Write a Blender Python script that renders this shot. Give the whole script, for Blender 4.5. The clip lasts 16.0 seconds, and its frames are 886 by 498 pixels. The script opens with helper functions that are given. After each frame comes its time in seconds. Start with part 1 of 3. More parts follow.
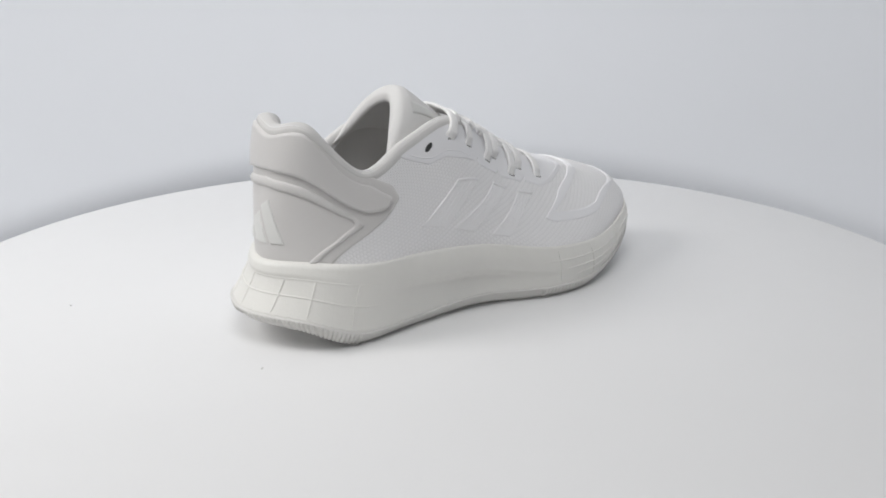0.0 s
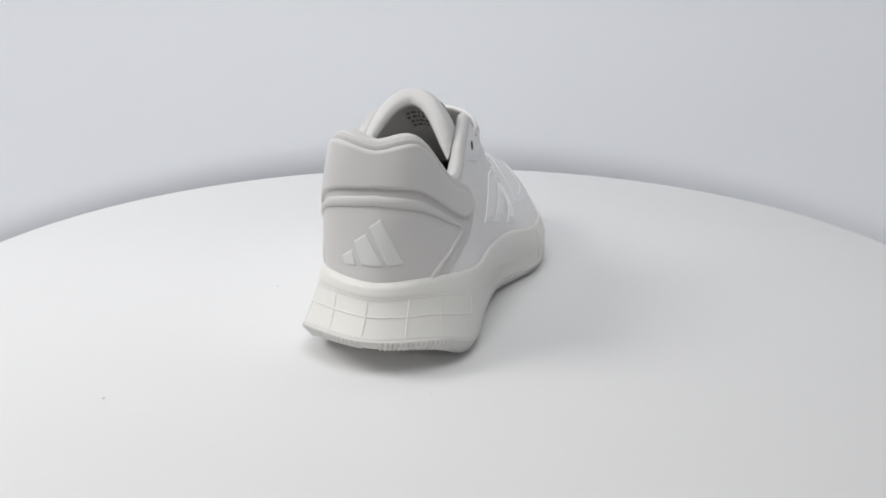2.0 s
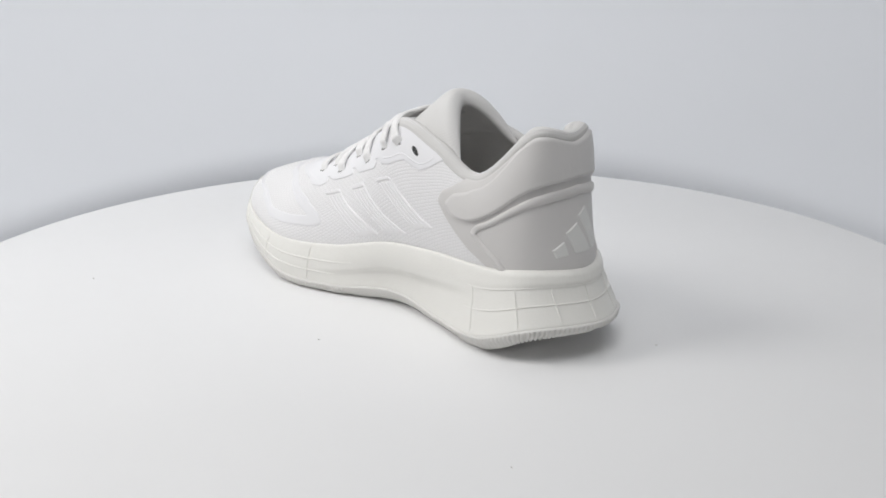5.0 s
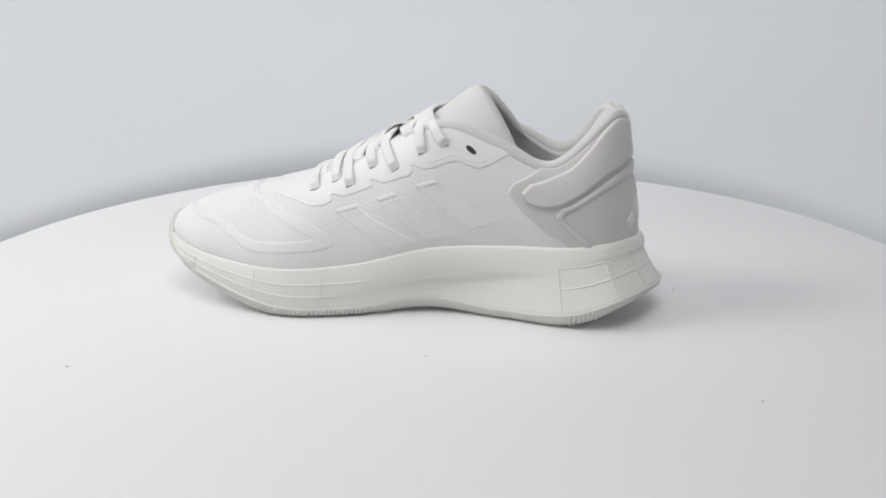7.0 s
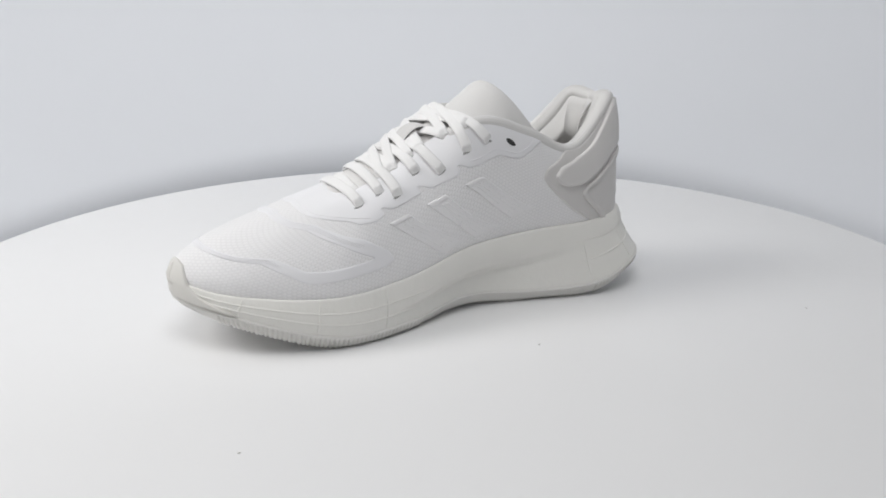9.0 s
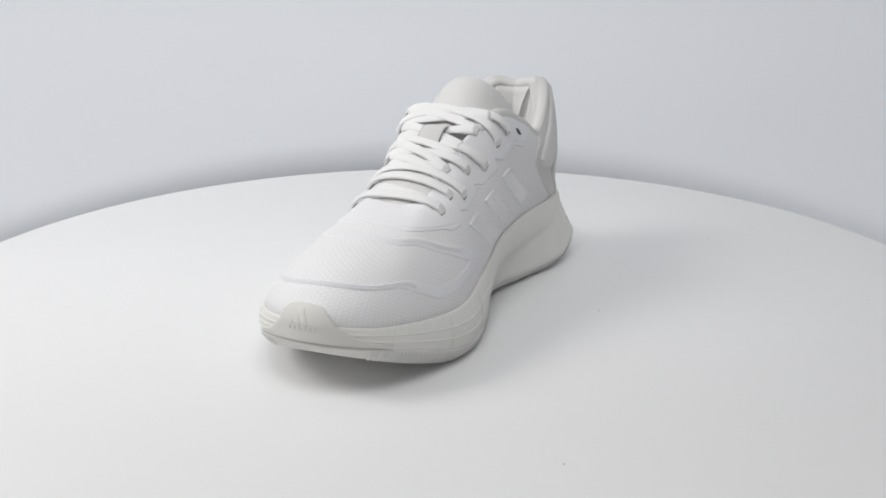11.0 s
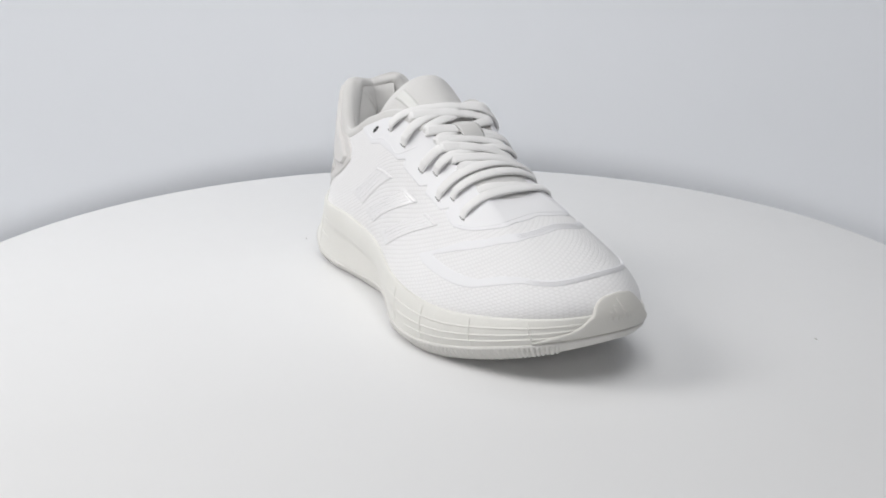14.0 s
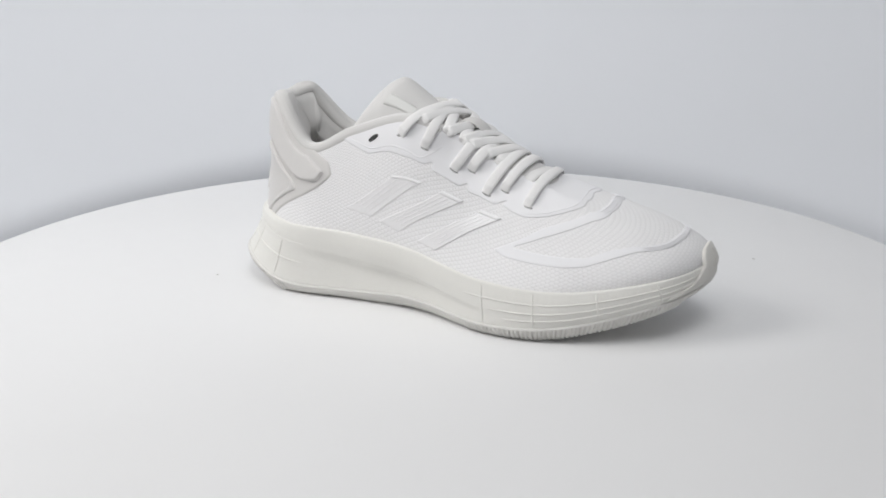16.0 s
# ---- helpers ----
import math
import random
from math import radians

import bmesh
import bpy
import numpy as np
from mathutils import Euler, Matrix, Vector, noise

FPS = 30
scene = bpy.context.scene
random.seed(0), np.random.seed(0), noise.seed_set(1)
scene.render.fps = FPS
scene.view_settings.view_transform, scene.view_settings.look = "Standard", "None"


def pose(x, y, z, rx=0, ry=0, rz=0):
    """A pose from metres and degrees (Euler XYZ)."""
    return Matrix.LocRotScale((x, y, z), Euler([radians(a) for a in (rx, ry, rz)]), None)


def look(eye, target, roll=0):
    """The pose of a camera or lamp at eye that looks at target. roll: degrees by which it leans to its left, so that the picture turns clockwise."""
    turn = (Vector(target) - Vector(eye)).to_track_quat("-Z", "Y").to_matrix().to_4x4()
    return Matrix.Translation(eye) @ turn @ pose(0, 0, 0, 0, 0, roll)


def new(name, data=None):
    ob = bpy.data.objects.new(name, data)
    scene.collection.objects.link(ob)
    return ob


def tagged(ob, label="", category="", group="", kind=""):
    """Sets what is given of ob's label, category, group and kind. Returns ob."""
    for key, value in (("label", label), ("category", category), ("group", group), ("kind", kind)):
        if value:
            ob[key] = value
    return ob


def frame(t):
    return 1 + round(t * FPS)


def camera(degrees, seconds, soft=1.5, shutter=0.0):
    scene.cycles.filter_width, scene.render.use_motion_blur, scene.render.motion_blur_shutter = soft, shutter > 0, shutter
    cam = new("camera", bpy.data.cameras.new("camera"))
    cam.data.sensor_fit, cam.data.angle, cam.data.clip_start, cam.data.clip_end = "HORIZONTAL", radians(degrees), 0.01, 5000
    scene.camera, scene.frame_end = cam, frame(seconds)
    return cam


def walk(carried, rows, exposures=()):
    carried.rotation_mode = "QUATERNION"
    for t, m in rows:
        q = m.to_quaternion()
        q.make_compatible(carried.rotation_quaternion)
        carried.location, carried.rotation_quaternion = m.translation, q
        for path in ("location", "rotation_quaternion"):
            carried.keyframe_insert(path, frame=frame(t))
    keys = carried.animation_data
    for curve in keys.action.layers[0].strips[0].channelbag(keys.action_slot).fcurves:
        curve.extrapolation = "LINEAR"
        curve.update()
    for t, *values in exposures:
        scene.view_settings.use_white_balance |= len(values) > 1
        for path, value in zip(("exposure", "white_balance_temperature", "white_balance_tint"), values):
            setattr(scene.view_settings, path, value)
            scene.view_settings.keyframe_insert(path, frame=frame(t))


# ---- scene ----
# camera: a fixed stand in front of the turntable
cam = camera(45.23, 16.0, soft=1.8)
EYE = (0.0, -0.62, 0.2260)
STAND = look(EYE, (0.00508, 0.33255, -0.07833), -0.09)
walk(cam, [(0.0, STAND), (16.0, STAND)])

# ------------------------------------------------------------------ light
world = bpy.data.worlds.new("studio")
scene.world = world
world.use_nodes = True
world.node_tree.nodes["Background"].inputs[0].default_value = (0.9, 0.95, 1.0, 1)
world.node_tree.nodes["Background"].inputs[1].default_value = 0.05
scene.view_settings.exposure = 0.05


def softbox(name, eye, target, w, h, watts, colour):
    data = bpy.data.lights.new(name, "AREA")
    data.shape, data.size, data.size_y, data.energy, data.color = "RECTANGLE", w, h, watts, colour
    ob = new(name, data)
    ob.matrix_world = look(eye, target)
    return ob


softbox("softbox_key", (-1.05, -0.2, 0.95), (0.05, 0.05, 0.02), 0.55, 0.55, 8.3, (1.0, 0.985, 0.965))
softbox("softbox_top", (-0.05, -0.75, 1.55), (-0.02, 0.15, 0), 1.0, 0.8, 11.0, (0.99, 0.995, 1.0))
softbox("softbox_back", (-0.25, 0.12, 0.64), (-0.22, 0.54, 0.0), 1.6, 0.25, 1.35, (0.97, 0.985, 1.0))
softbox("softbox_front", (-0.2, -1.5, 0.62), (0, 0, 0.06), 1.0, 0.6, 1.4, (1.0, 0.99, 0.98))


# -------------------------------------------------------------- materials
def material(name, colour, rough, bumps=(), vary=0.04, vary_scale=40.0, metal=0.0, sheen=0.0, coat=0.0, sub=0.0):
    """A principled surface: colour with patchy variation, and relief layers (kind, scale, depth in mm)."""
    m = bpy.data.materials.new(name)
    m.use_nodes = True
    n, l = m.node_tree.nodes, m.node_tree.links
    b = n["Principled BSDF"]
    b.inputs["Metallic"].default_value = metal
    b.inputs["Sheen Weight"].default_value = sheen
    b.inputs["Coat Weight"].default_value = coat
    b.inputs["Coat Roughness"].default_value = 0.25
    b.inputs["Subsurface Weight"].default_value = sub
    b.inputs["Subsurface Scale"].default_value = 0.004
    co = n.new("ShaderNodeTexCoord")
    uvn = n.new("ShaderNodeUVMap")
    big = n.new("ShaderNodeTexNoise")
    big.inputs["Scale"].default_value, big.inputs["Detail"].default_value = vary_scale, 4
    l.new(co.outputs["Object"], big.inputs["Vector"])
    ramp = n.new("ShaderNodeMapRange")
    ramp.inputs["To Min"].default_value, ramp.inputs["To Max"].default_value = 1 - vary, 1 + vary
    l.new(big.outputs[0], ramp.inputs[0])
    tint = n.new("ShaderNodeVectorMath")
    tint.operation = "SCALE"
    tint.inputs[0].default_value = colour
    l.new(ramp.outputs[0], tint.inputs["Scale"])
    l.new(tint.outputs[0], b.inputs["Base Color"])
    rr = n.new("ShaderNodeMapRange")
    rr.inputs["To Min"].default_value, rr.inputs["To Max"].default_value = rough - 0.08, min(1, rough + 0.08)
    fine = n.new("ShaderNodeTexNoise")
    fine.inputs["Scale"].default_value = vary_scale * 9
    l.new(co.outputs["Object"], fine.inputs["Vector"])
    l.new(fine.outputs[0], rr.inputs[0])
    l.new(rr.outputs[0], b.inputs["Roughness"])
    last, cells = None, None
    for kind, scale, depth in bumps:
        if kind == "noise":
            tex = n.new("ShaderNodeTexNoise")
            tex.inputs["Scale"].default_value, tex.inputs["Detail"].default_value = scale, 5
            l.new(co.outputs["Object"], tex.inputs["Vector"])
            height = tex.outputs[0]
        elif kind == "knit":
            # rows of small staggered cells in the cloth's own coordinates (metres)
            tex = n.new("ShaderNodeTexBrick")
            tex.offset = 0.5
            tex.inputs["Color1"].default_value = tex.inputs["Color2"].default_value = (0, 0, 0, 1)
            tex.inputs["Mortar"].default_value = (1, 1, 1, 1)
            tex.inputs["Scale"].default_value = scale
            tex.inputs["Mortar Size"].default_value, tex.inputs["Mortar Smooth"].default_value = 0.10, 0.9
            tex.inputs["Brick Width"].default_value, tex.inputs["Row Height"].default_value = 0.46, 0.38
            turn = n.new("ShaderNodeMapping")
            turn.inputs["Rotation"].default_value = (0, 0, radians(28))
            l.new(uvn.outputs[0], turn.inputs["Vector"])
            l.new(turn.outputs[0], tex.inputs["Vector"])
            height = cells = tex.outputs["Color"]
        else:
            # straight threads: bands along the first or second cloth coordinate
            tex = n.new("ShaderNodeTexWave")
            tex.bands_direction = "X" if kind == "rib_x" else "Y"
            tex.inputs["Scale"].default_value, tex.inputs["Distortion"].default_value = scale, 0.6
            tex.inputs["Detail Scale"].default_value = 3
            l.new(uvn.outputs[0], tex.inputs["Vector"])
            height = tex.outputs[0]
        bump = n.new("ShaderNodeBump")
        bump.inputs["Strength"].default_value, bump.inputs["Distance"].default_value = 1.0, depth / 1000
        l.new(height, bump.inputs["Height"])
        if last:
            l.new(last.outputs[0], bump.inputs["Normal"])
        last = bump
    if last:
        l.new(last.outputs[0], b.inputs["Normal"])
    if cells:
        # threads stand out: the shade of the openings is put into the colour
        hole_shade = n.new("ShaderNodeMapRange")
        hole_shade.inputs["To Min"].default_value, hole_shade.inputs["To Max"].default_value = 1.015, 0.945
        l.new(cells, hole_shade.inputs[0])
        shaded_tint = n.new("ShaderNodeVectorMath")
        shaded_tint.operation = "SCALE"
        l.new(tint.outputs[0], shaded_tint.inputs[0])
        l.new(hole_shade.outputs[0], shaded_tint.inputs["Scale"])
        l.new(shaded_tint.outputs[0], b.inputs["Base Color"])
    return m


M_TABLE = material("white_laminate", (0.845, 0.845, 0.850), 0.42, [("noise", 260, 0.03)], 0.012, 9)
M_EDGE = material("laminate_edge", (0.76, 0.76, 0.77), 0.5, [("noise", 200, 0.05)], 0.02, 20)
M_BACK = material("backdrop_vinyl", (0.875, 0.895, 0.935), 0.8, [("noise", 120, 0.05)], 0.02, 3)
M_ROOM = material("room_paint", (0.49, 0.495, 0.51), 0.85, [("noise", 90, 0.2)], 0.03, 4)
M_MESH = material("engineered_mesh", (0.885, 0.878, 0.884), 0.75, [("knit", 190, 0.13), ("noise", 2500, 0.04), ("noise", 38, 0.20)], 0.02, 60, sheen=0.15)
M_SMOOTH = material("bonded_film", (0.87, 0.867, 0.885), 0.5, [("noise", 1200, 0.03)], 0.015, 60)
M_STRIPE = material("pearl_film", (0.90, 0.893, 0.90), 0.30, [("noise", 150, 0.02)], 0.015, 60, coat=0.45)
M_HEEL = material("grey_synthetic", (0.68, 0.664, 0.652), 0.46, [("noise", 1500, 0.05), ("noise", 160, 0.08)], 0.025, 50)
M_PAD = material("padded_synthetic", (0.705, 0.689, 0.677), 0.43, [("noise", 1500, 0.05), ("noise", 90, 0.18)], 0.02, 50)
M_EMBLEM = material("emblem_film", (0.76, 0.76, 0.74), 0.4, [("noise", 1200, 0.04)], 0.015, 60)
M_FOAM = material("midsole_foam", (0.83, 0.82, 0.782), 0.45, [("noise", 900, 0.10), ("noise", 120, 0.25)], 0.025, 45)
M_RUBBER = material("outsole_rubber", (0.74, 0.728, 0.70), 0.55, [("noise", 1400, 0.08)], 0.03, 60)
M_CAP = material("bumper_rubber", (0.72, 0.705, 0.67), 0.5, [("noise", 1400, 0.06)], 0.03, 60)
M_LINING = material("lining_knit", (0.69, 0.68, 0.667), 0.85, [("rib_x", 260, 0.025), ("rib_y", 260, 0.025)], 0.03, 60, sheen=0.2)
M_PIPE = material("collar_knit", (0.69, 0.68, 0.668), 0.85, [("rib_x", 210, 0.05), ("rib_y", 190, 0.05)], 0.03, 60, sheen=0.2)
M_LACE = material("lace_cord", (0.90, 0.893, 0.887), 0.8, [("rib_x", 350, 0.06), ("rib_y", 300, 0.06), ("noise", 1300, 0.14)], 0.03, 80, sheen=0.2)
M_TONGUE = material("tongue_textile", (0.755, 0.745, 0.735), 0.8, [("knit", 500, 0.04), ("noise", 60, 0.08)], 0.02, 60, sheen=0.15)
M_HOLE = material("eyelet_dark", (0.05, 0.05, 0.05), 0.9, [("noise", 900, 0.1)], 0.1, 80)
M_SLOT = material("slot_shade", (0.34, 0.335, 0.33), 0.9, [("noise", 900, 0.1)], 0.1, 80)
M_INK = material("printed_ink", (0.17, 0.17, 0.18), 0.7, [("noise", 900, 0.02)], 0.05, 80)
M_LABEL = material("printed_label", (0.60, 0.60, 0.60), 0.6, [("noise", 900, 0.02)], 0.03, 80)
M_DUST = material("dust_fleck", (0.64, 0.63, 0.61), 0.9, [("noise", 900, 0.05)], 0.1, 80)
# ------------------------------------------------------- shoe: the form
# Sixteen stations round the shoe: heel centre, inner side, toe, outer side.
# Each ring lists x, y, z in millimetres; x runs from heel to toe.
SOLE_EDGE = ((-133, 9, 21.5), (-114, 46, 20.5), (-83, 52.8, 10.5), (-42, 46, 8), (0, 42, 11), (44, 52, 7), (90, 57.5, 8.5), (142, 41, 24),
             (164.5, 11, 30.5), (146, -28, 24), (95, -53, 11), (50, -57, 8), (0, -43.5, 10), (-45, -40, 8), (-88, -38.5, 9), (-117, -25.5, 19))
JUNCTION = ((-119, 8, 46.5), (-104, 35.2, 47.5), (-80, 42.3, 45.5), (-40, 40, 44.2), (0, 41, 41), (43, 47, 31), (90, 53.3, 28.5), (142, 37.5, 34),
            (163, 11, 40), (146, -25, 36), (95, -49, 29), (47, -52, 31.3), (0, -42, 40.5), (-40, -38, 44), (-80, -36, 45), (-106, -18, 47))
BODY_LOW = ((-117.5, 8.5, 75), (-106.5, 33.5, 73), (-83, 45.8, 62), (-42, 46, 62), (0, 48, 62), (45, 50, 48), (95, 55, 44), (147, 40, 48),
            (166, 10, 54), (150, -28, 49), (100, -45, 44), (50, -43, 46), (0, -39, 62), (-42, -36, 64), (-82, -29.5, 64), (-105, -11, 73))
BODY_HIGH = ((-110.5, 9, 92), (-105.5, 34, 95), (-76, 46, 80), (-41, 47, 88), (-6, 44, 98), (30, 41, 81), (70, 39, 69), (110, 28, 66),
             (120, 9, 68), (110, -10, 66), (70, -13, 67), (28, -14, 80), (-6, -28, 98), (-41, -29, 88), (-74, -29, 80), (-104.5, -14, 95))
TOPLINE = ((-109, 9, 117), (-101, 31, 119.5), (-70, 37, 94), (-40, 37, 106), (-10, 34, 115), (20, 26, 102), (43, 23.5, 87.5), (64, 21, 77.5),
           (70, 8, 75.5), (64, -6, 77.5), (43, -9, 87.5), (20, -12, 102), (-10, -18, 114), (-43, -22, 105), (-74, -23, 93), (-101, -11.5, 118))


def ring(table, u):
    """Smooth closed curve through a ring's stations; u counts stations, 0 at the heel, 8 at the toe."""
    p = np.array(table, float) / 1000
    u = np.asarray(u, float) % len(p)
    i = np.floor(u).astype(int)
    f = (u - i)[..., None]
    a, b, c, d = (p[(i + k) % len(p)] for k in (-1, 0, 1, 2))
    return b + 0.5 * f * (c - a + f * (2 * a - 5 * b + 4 * c - d + f * (3 * (b - c) + d - a)))


def upper(u, v):
    """A point of the upper's outer skin; v is 0 at the sole and 1 at the opening's edge."""
    v = np.asarray(v, float)[..., None]
    w = 1 - v
    return w ** 3 * ring(JUNCTION, u) + 3 * w * w * v * ring(BODY_LOW, u) + 3 * w * v * v * ring(BODY_HIGH, u) + v ** 3 * ring(TOPLINE, u)


def skin(u, v, lift=0.0):
    """A point lifted by some metres off the upper's skin, along its normal."""
    u, v = np.broadcast_arrays(np.asarray(u, float), np.asarray(v, float))
    e = 0.01
    n = np.cross(upper(u, v + e) - upper(u, v - e), upper(u + e, v) - upper(u - e, v))
    n /= np.linalg.norm(n, axis=-1, keepdims=True) + 1e-12
    return upper(u, v) + n * np.asarray(lift)[..., None]


# --------------------------------------------------------------- building
def link(name, verts, faces, mat, parent=None, label="", uv=None, smooth=True):
    me = bpy.data.meshes.new(name)
    me.from_pydata([tuple(map(float, p)) for p in verts], [], faces)
    me.materials.append(mat)
    if smooth:
        me.polygons.foreach_set("use_smooth", [True] * len(me.polygons))
    if uv is not None:
        layer = me.uv_layers.new(name="cloth")
        idx = np.empty(len(me.loops), int)
        me.loops.foreach_get("vertex_index", idx)
        layer.data.foreach_set("uv", np.asarray(uv, float)[idx].ravel())
    ob = new(name, me)
    if parent:
        ob.parent = parent
    return tagged(ob, label)


def sheet(name, grid, mat, parent=None, label="", loop_u=False, loop_v=False, flip=False):
    """A mesh over a grid of points (n, m, 3); loops close it along an axis. The cloth coordinates are arc lengths."""
    grid = np.asarray(grid, float)
    n, m = grid.shape[:2]
    du = np.r_[0, np.cumsum(np.linalg.norm(np.diff(grid, axis=0), axis=-1).mean(1))]
    dv = np.r_[0, np.cumsum(np.linalg.norm(np.diff(grid, axis=1), axis=-1).mean(0))]
    uv = np.stack(np.meshgrid(du, dv, indexing="ij"), -1).reshape(-1, 2)
    faces = []
    for i in range(n if loop_u else n - 1):
        a, b = i * m, ((i + 1) % n) * m
        for j in range(m if loop_v else m - 1):
            k = (j + 1) % m
            q = (a + j, b + j, b + k, a + k)
            faces.append(q[::-1] if flip else q)
    return link(name, grid.reshape(-1, 3), faces, mat, parent, label, uv)


def curve_through(points, n):
    """n points of a smooth open curve through the given ones."""
    p = np.asarray(points, float)
    p = np.vstack([2 * p[0] - p[1], p, 2 * p[-1] - p[-2]])
    s = np.linspace(0, len(p) - 3, n)
    i = np.minimum(s.astype(int), len(p) - 4)
    f = (s - i)[:, None]
    a, b, c, d = p[i], p[i + 1], p[i + 2], p[i + 3]
    return b + 0.5 * f * (c - a + f * (2 * a - 5 * b + 4 * c - d + f * (3 * (b - c) + d - a)))


def cord(name, path, normal, wide, thick, mat, parent, label="", sides=12, taper=0.0, flat=1.0):
    """A flattened cord along a path; normal gives its flat side's direction at each point."""
    path, normal = np.asarray(path, float), np.asarray(normal, float)
    tan = np.gradient(path, axis=0)
    tan /= np.linalg.norm(tan, axis=1, keepdims=True) + 1e-12
    side = np.cross(tan, normal)
    side /= np.linalg.norm(side, axis=1, keepdims=True) + 1e-12
    nor = np.cross(side, tan)
    wide, thick = (np.broadcast_to(np.asarray(q, float), len(path))[:, None, None] for q in (wide, thick))
    a = np.linspace(0, 2 * math.pi, sides, endpoint=False)
    s = np.linspace(0, 1, len(path))
    size = np.clip(np.minimum(s, 1 - s) / taper, 0.02, 1) ** 0.5 if taper else np.ones(len(path))
    ca, sa = (np.sign(q) * np.abs(q) ** flat for q in (np.cos(a), np.sin(a)))
    grid = path[:, None] + size[:, None, None] * (ca[None, :, None] * side[:, None] * wide + sa[None, :, None] * nor[:, None] * thick)
    ob = sheet(name, grid, mat, parent, label, loop_v=True)
    return ob


METRIC = np.array((0.040, 0.075))  # about how many metres one u and one v are


def dense(loop, step=0.0012, rounded=True):
    """A closed outline in u, v, resampled finely, its corners eased."""
    p = np.array(loop, float) * METRIC
    q = np.vstack([p, p[:1]])
    seg = np.linalg.norm(np.diff(q, axis=0), axis=1)
    at = np.r_[0, np.cumsum(seg)]
    s = np.linspace(0, at[-1], max(12, int(at[-1] / step)), endpoint=False)
    r = np.stack([np.interp(s, at, q[:, k]) for k in (0, 1)], 1)
    for _ in range(3 if rounded else 0):
        r = 0.25 * np.roll(r, 1, 0) + 0.5 * r + 0.25 * np.roll(r, -1, 0)
    return r


def inside(points, loop):
    x, y = points[:, 0:1], points[:, 1:2]
    a, b = loop, np.roll(loop, -1, 0)
    with np.errstate(divide="ignore", invalid="ignore"):
        cross = ((a[:, 1] > y) != (b[:, 1] > y)) & (x < (b[:, 0] - a[:, 0]) * (y - a[:, 1]) / (b[:, 1] - a[:, 1]) + a[:, 0])
    return cross.sum(1) % 2 == 1


def applique(name, loop, lift, edge, mat, parent, label="", hole=None, surface=None, fine=0.0016, sink=-0.0003, rounded=True, step=0.0012, relax=0):
    """A piece laid on a surface: an outline in u, v, raised by lift with an edge eased over some width."""
    from mathutils.geometry import delaunay_2d_cdt
    surface = surface or skin
    loops = [dense(loop, step, rounded)] + ([dense(hole, step, rounded)] if hole else [])
    lo, hi = loops[0].min(0), loops[0].max(0)
    gx, gy = np.meshgrid(np.arange(lo[0], hi[0], fine), np.arange(lo[1], hi[1], fine))
    gx = gx + (np.arange(gx.shape[0]) % 2)[:, None] * fine / 2
    g = np.stack([gx.ravel(), gy.ravel()], 1)
    edges = np.vstack(loops)

    def gap(p):
        out = np.full(len(p), 9.0)
        for k in range(0, len(p), 2000):
            out[k:k + 2000] = np.sqrt(((p[k:k + 2000, None] - edges[None]) ** 2).sum(-1)).min(1)
        return out

    ok = inside(g, loops[0]) & ((~inside(g, loops[1])) if hole else True)
    g = g[ok]
    g = g[gap(g) > edge + fine * 0.45]
    bevel = []
    for f in (0.12, 0.35, 0.65, 1.0):
        for lp in loops:
            t = np.roll(lp, -1, 0) - np.roll(lp, 1, 0)
            t = np.stack([t[:, 1], -t[:, 0]], 1) / (np.linalg.norm(t, axis=1, keepdims=True) + 1e-12)
            for q in (lp + t * edge * f, lp - t * edge * f):
                q = q[inside(q, loops[0]) & ((~inside(q, loops[1])) if hole else True)]
                bevel.append(q[gap(q) > 0.93 * f * edge])
    pts = np.vstack([edges] + bevel + [g])
    con, start = [], 0
    for lp in loops:
        con += [(start + i, start + (i + 1) % len(lp)) for i in range(len(lp))]
        start += len(lp)
    vs, _, fs, *_ = delaunay_2d_cdt([Vector(p) for p in pts], con, [], 0, 1e-7)
    vs = np.array([tuple(p) for p in vs])
    mid = np.array([vs[list(f)].mean(0) for f in fs])
    keep = inside(mid, loops[0]) & ((~inside(mid, loops[1])) if hole else True)
    fs = [tuple(f) for f, k in zip(fs, keep) if k]
    d = np.clip(gap(vs) / edge, 0, 1)
    h = sink + (lift - sink) * np.sqrt(np.clip(1 - (1 - d) ** 2, 0, 1))
    if relax:
        # even out the swelling where slopes from two edges meet
        f = np.array(fs)
        e = np.vstack([f[:, (0, 1)], f[:, (1, 2)], f[:, (2, 0)]])
        e = np.vstack([e, e[:, ::-1]])
        count = np.maximum(np.bincount(e[:, 0], minlength=len(h)), 1)
        inner = gap(vs) > edge * 0.3
        for _ in range(relax):
            h = np.where(inner, np.bincount(e[:, 0], h[e[:, 1]], minlength=len(h)) / count, h)
    uv = vs / METRIC
    p = surface(uv[:, 0], uv[:, 1], h)
    ob = link(name, p, fs, mat, parent, label, vs)
    me = ob.data
    # turn all faces outwards
    bm = bmesh.new()
    bm.from_mesh(me)
    bmesh.ops.recalc_face_normals(bm, faces=bm.faces)
    f = max(bm.faces, key=lambda q: q.calc_area())
    c = np.array(f.calc_center_median())
    near = np.argmin(((p - c) ** 2).sum(1))
    out = surface(uv[near, 0], uv[near, 1], 0.002) - surface(uv[near, 0], uv[near, 1], 0.0)
    if f.normal.dot(Vector(out)) < 0:
        bmesh.ops.reverse_faces(bm, faces=bm.faces)
    bm.to_mesh(me)
    bm.free()
    return ob


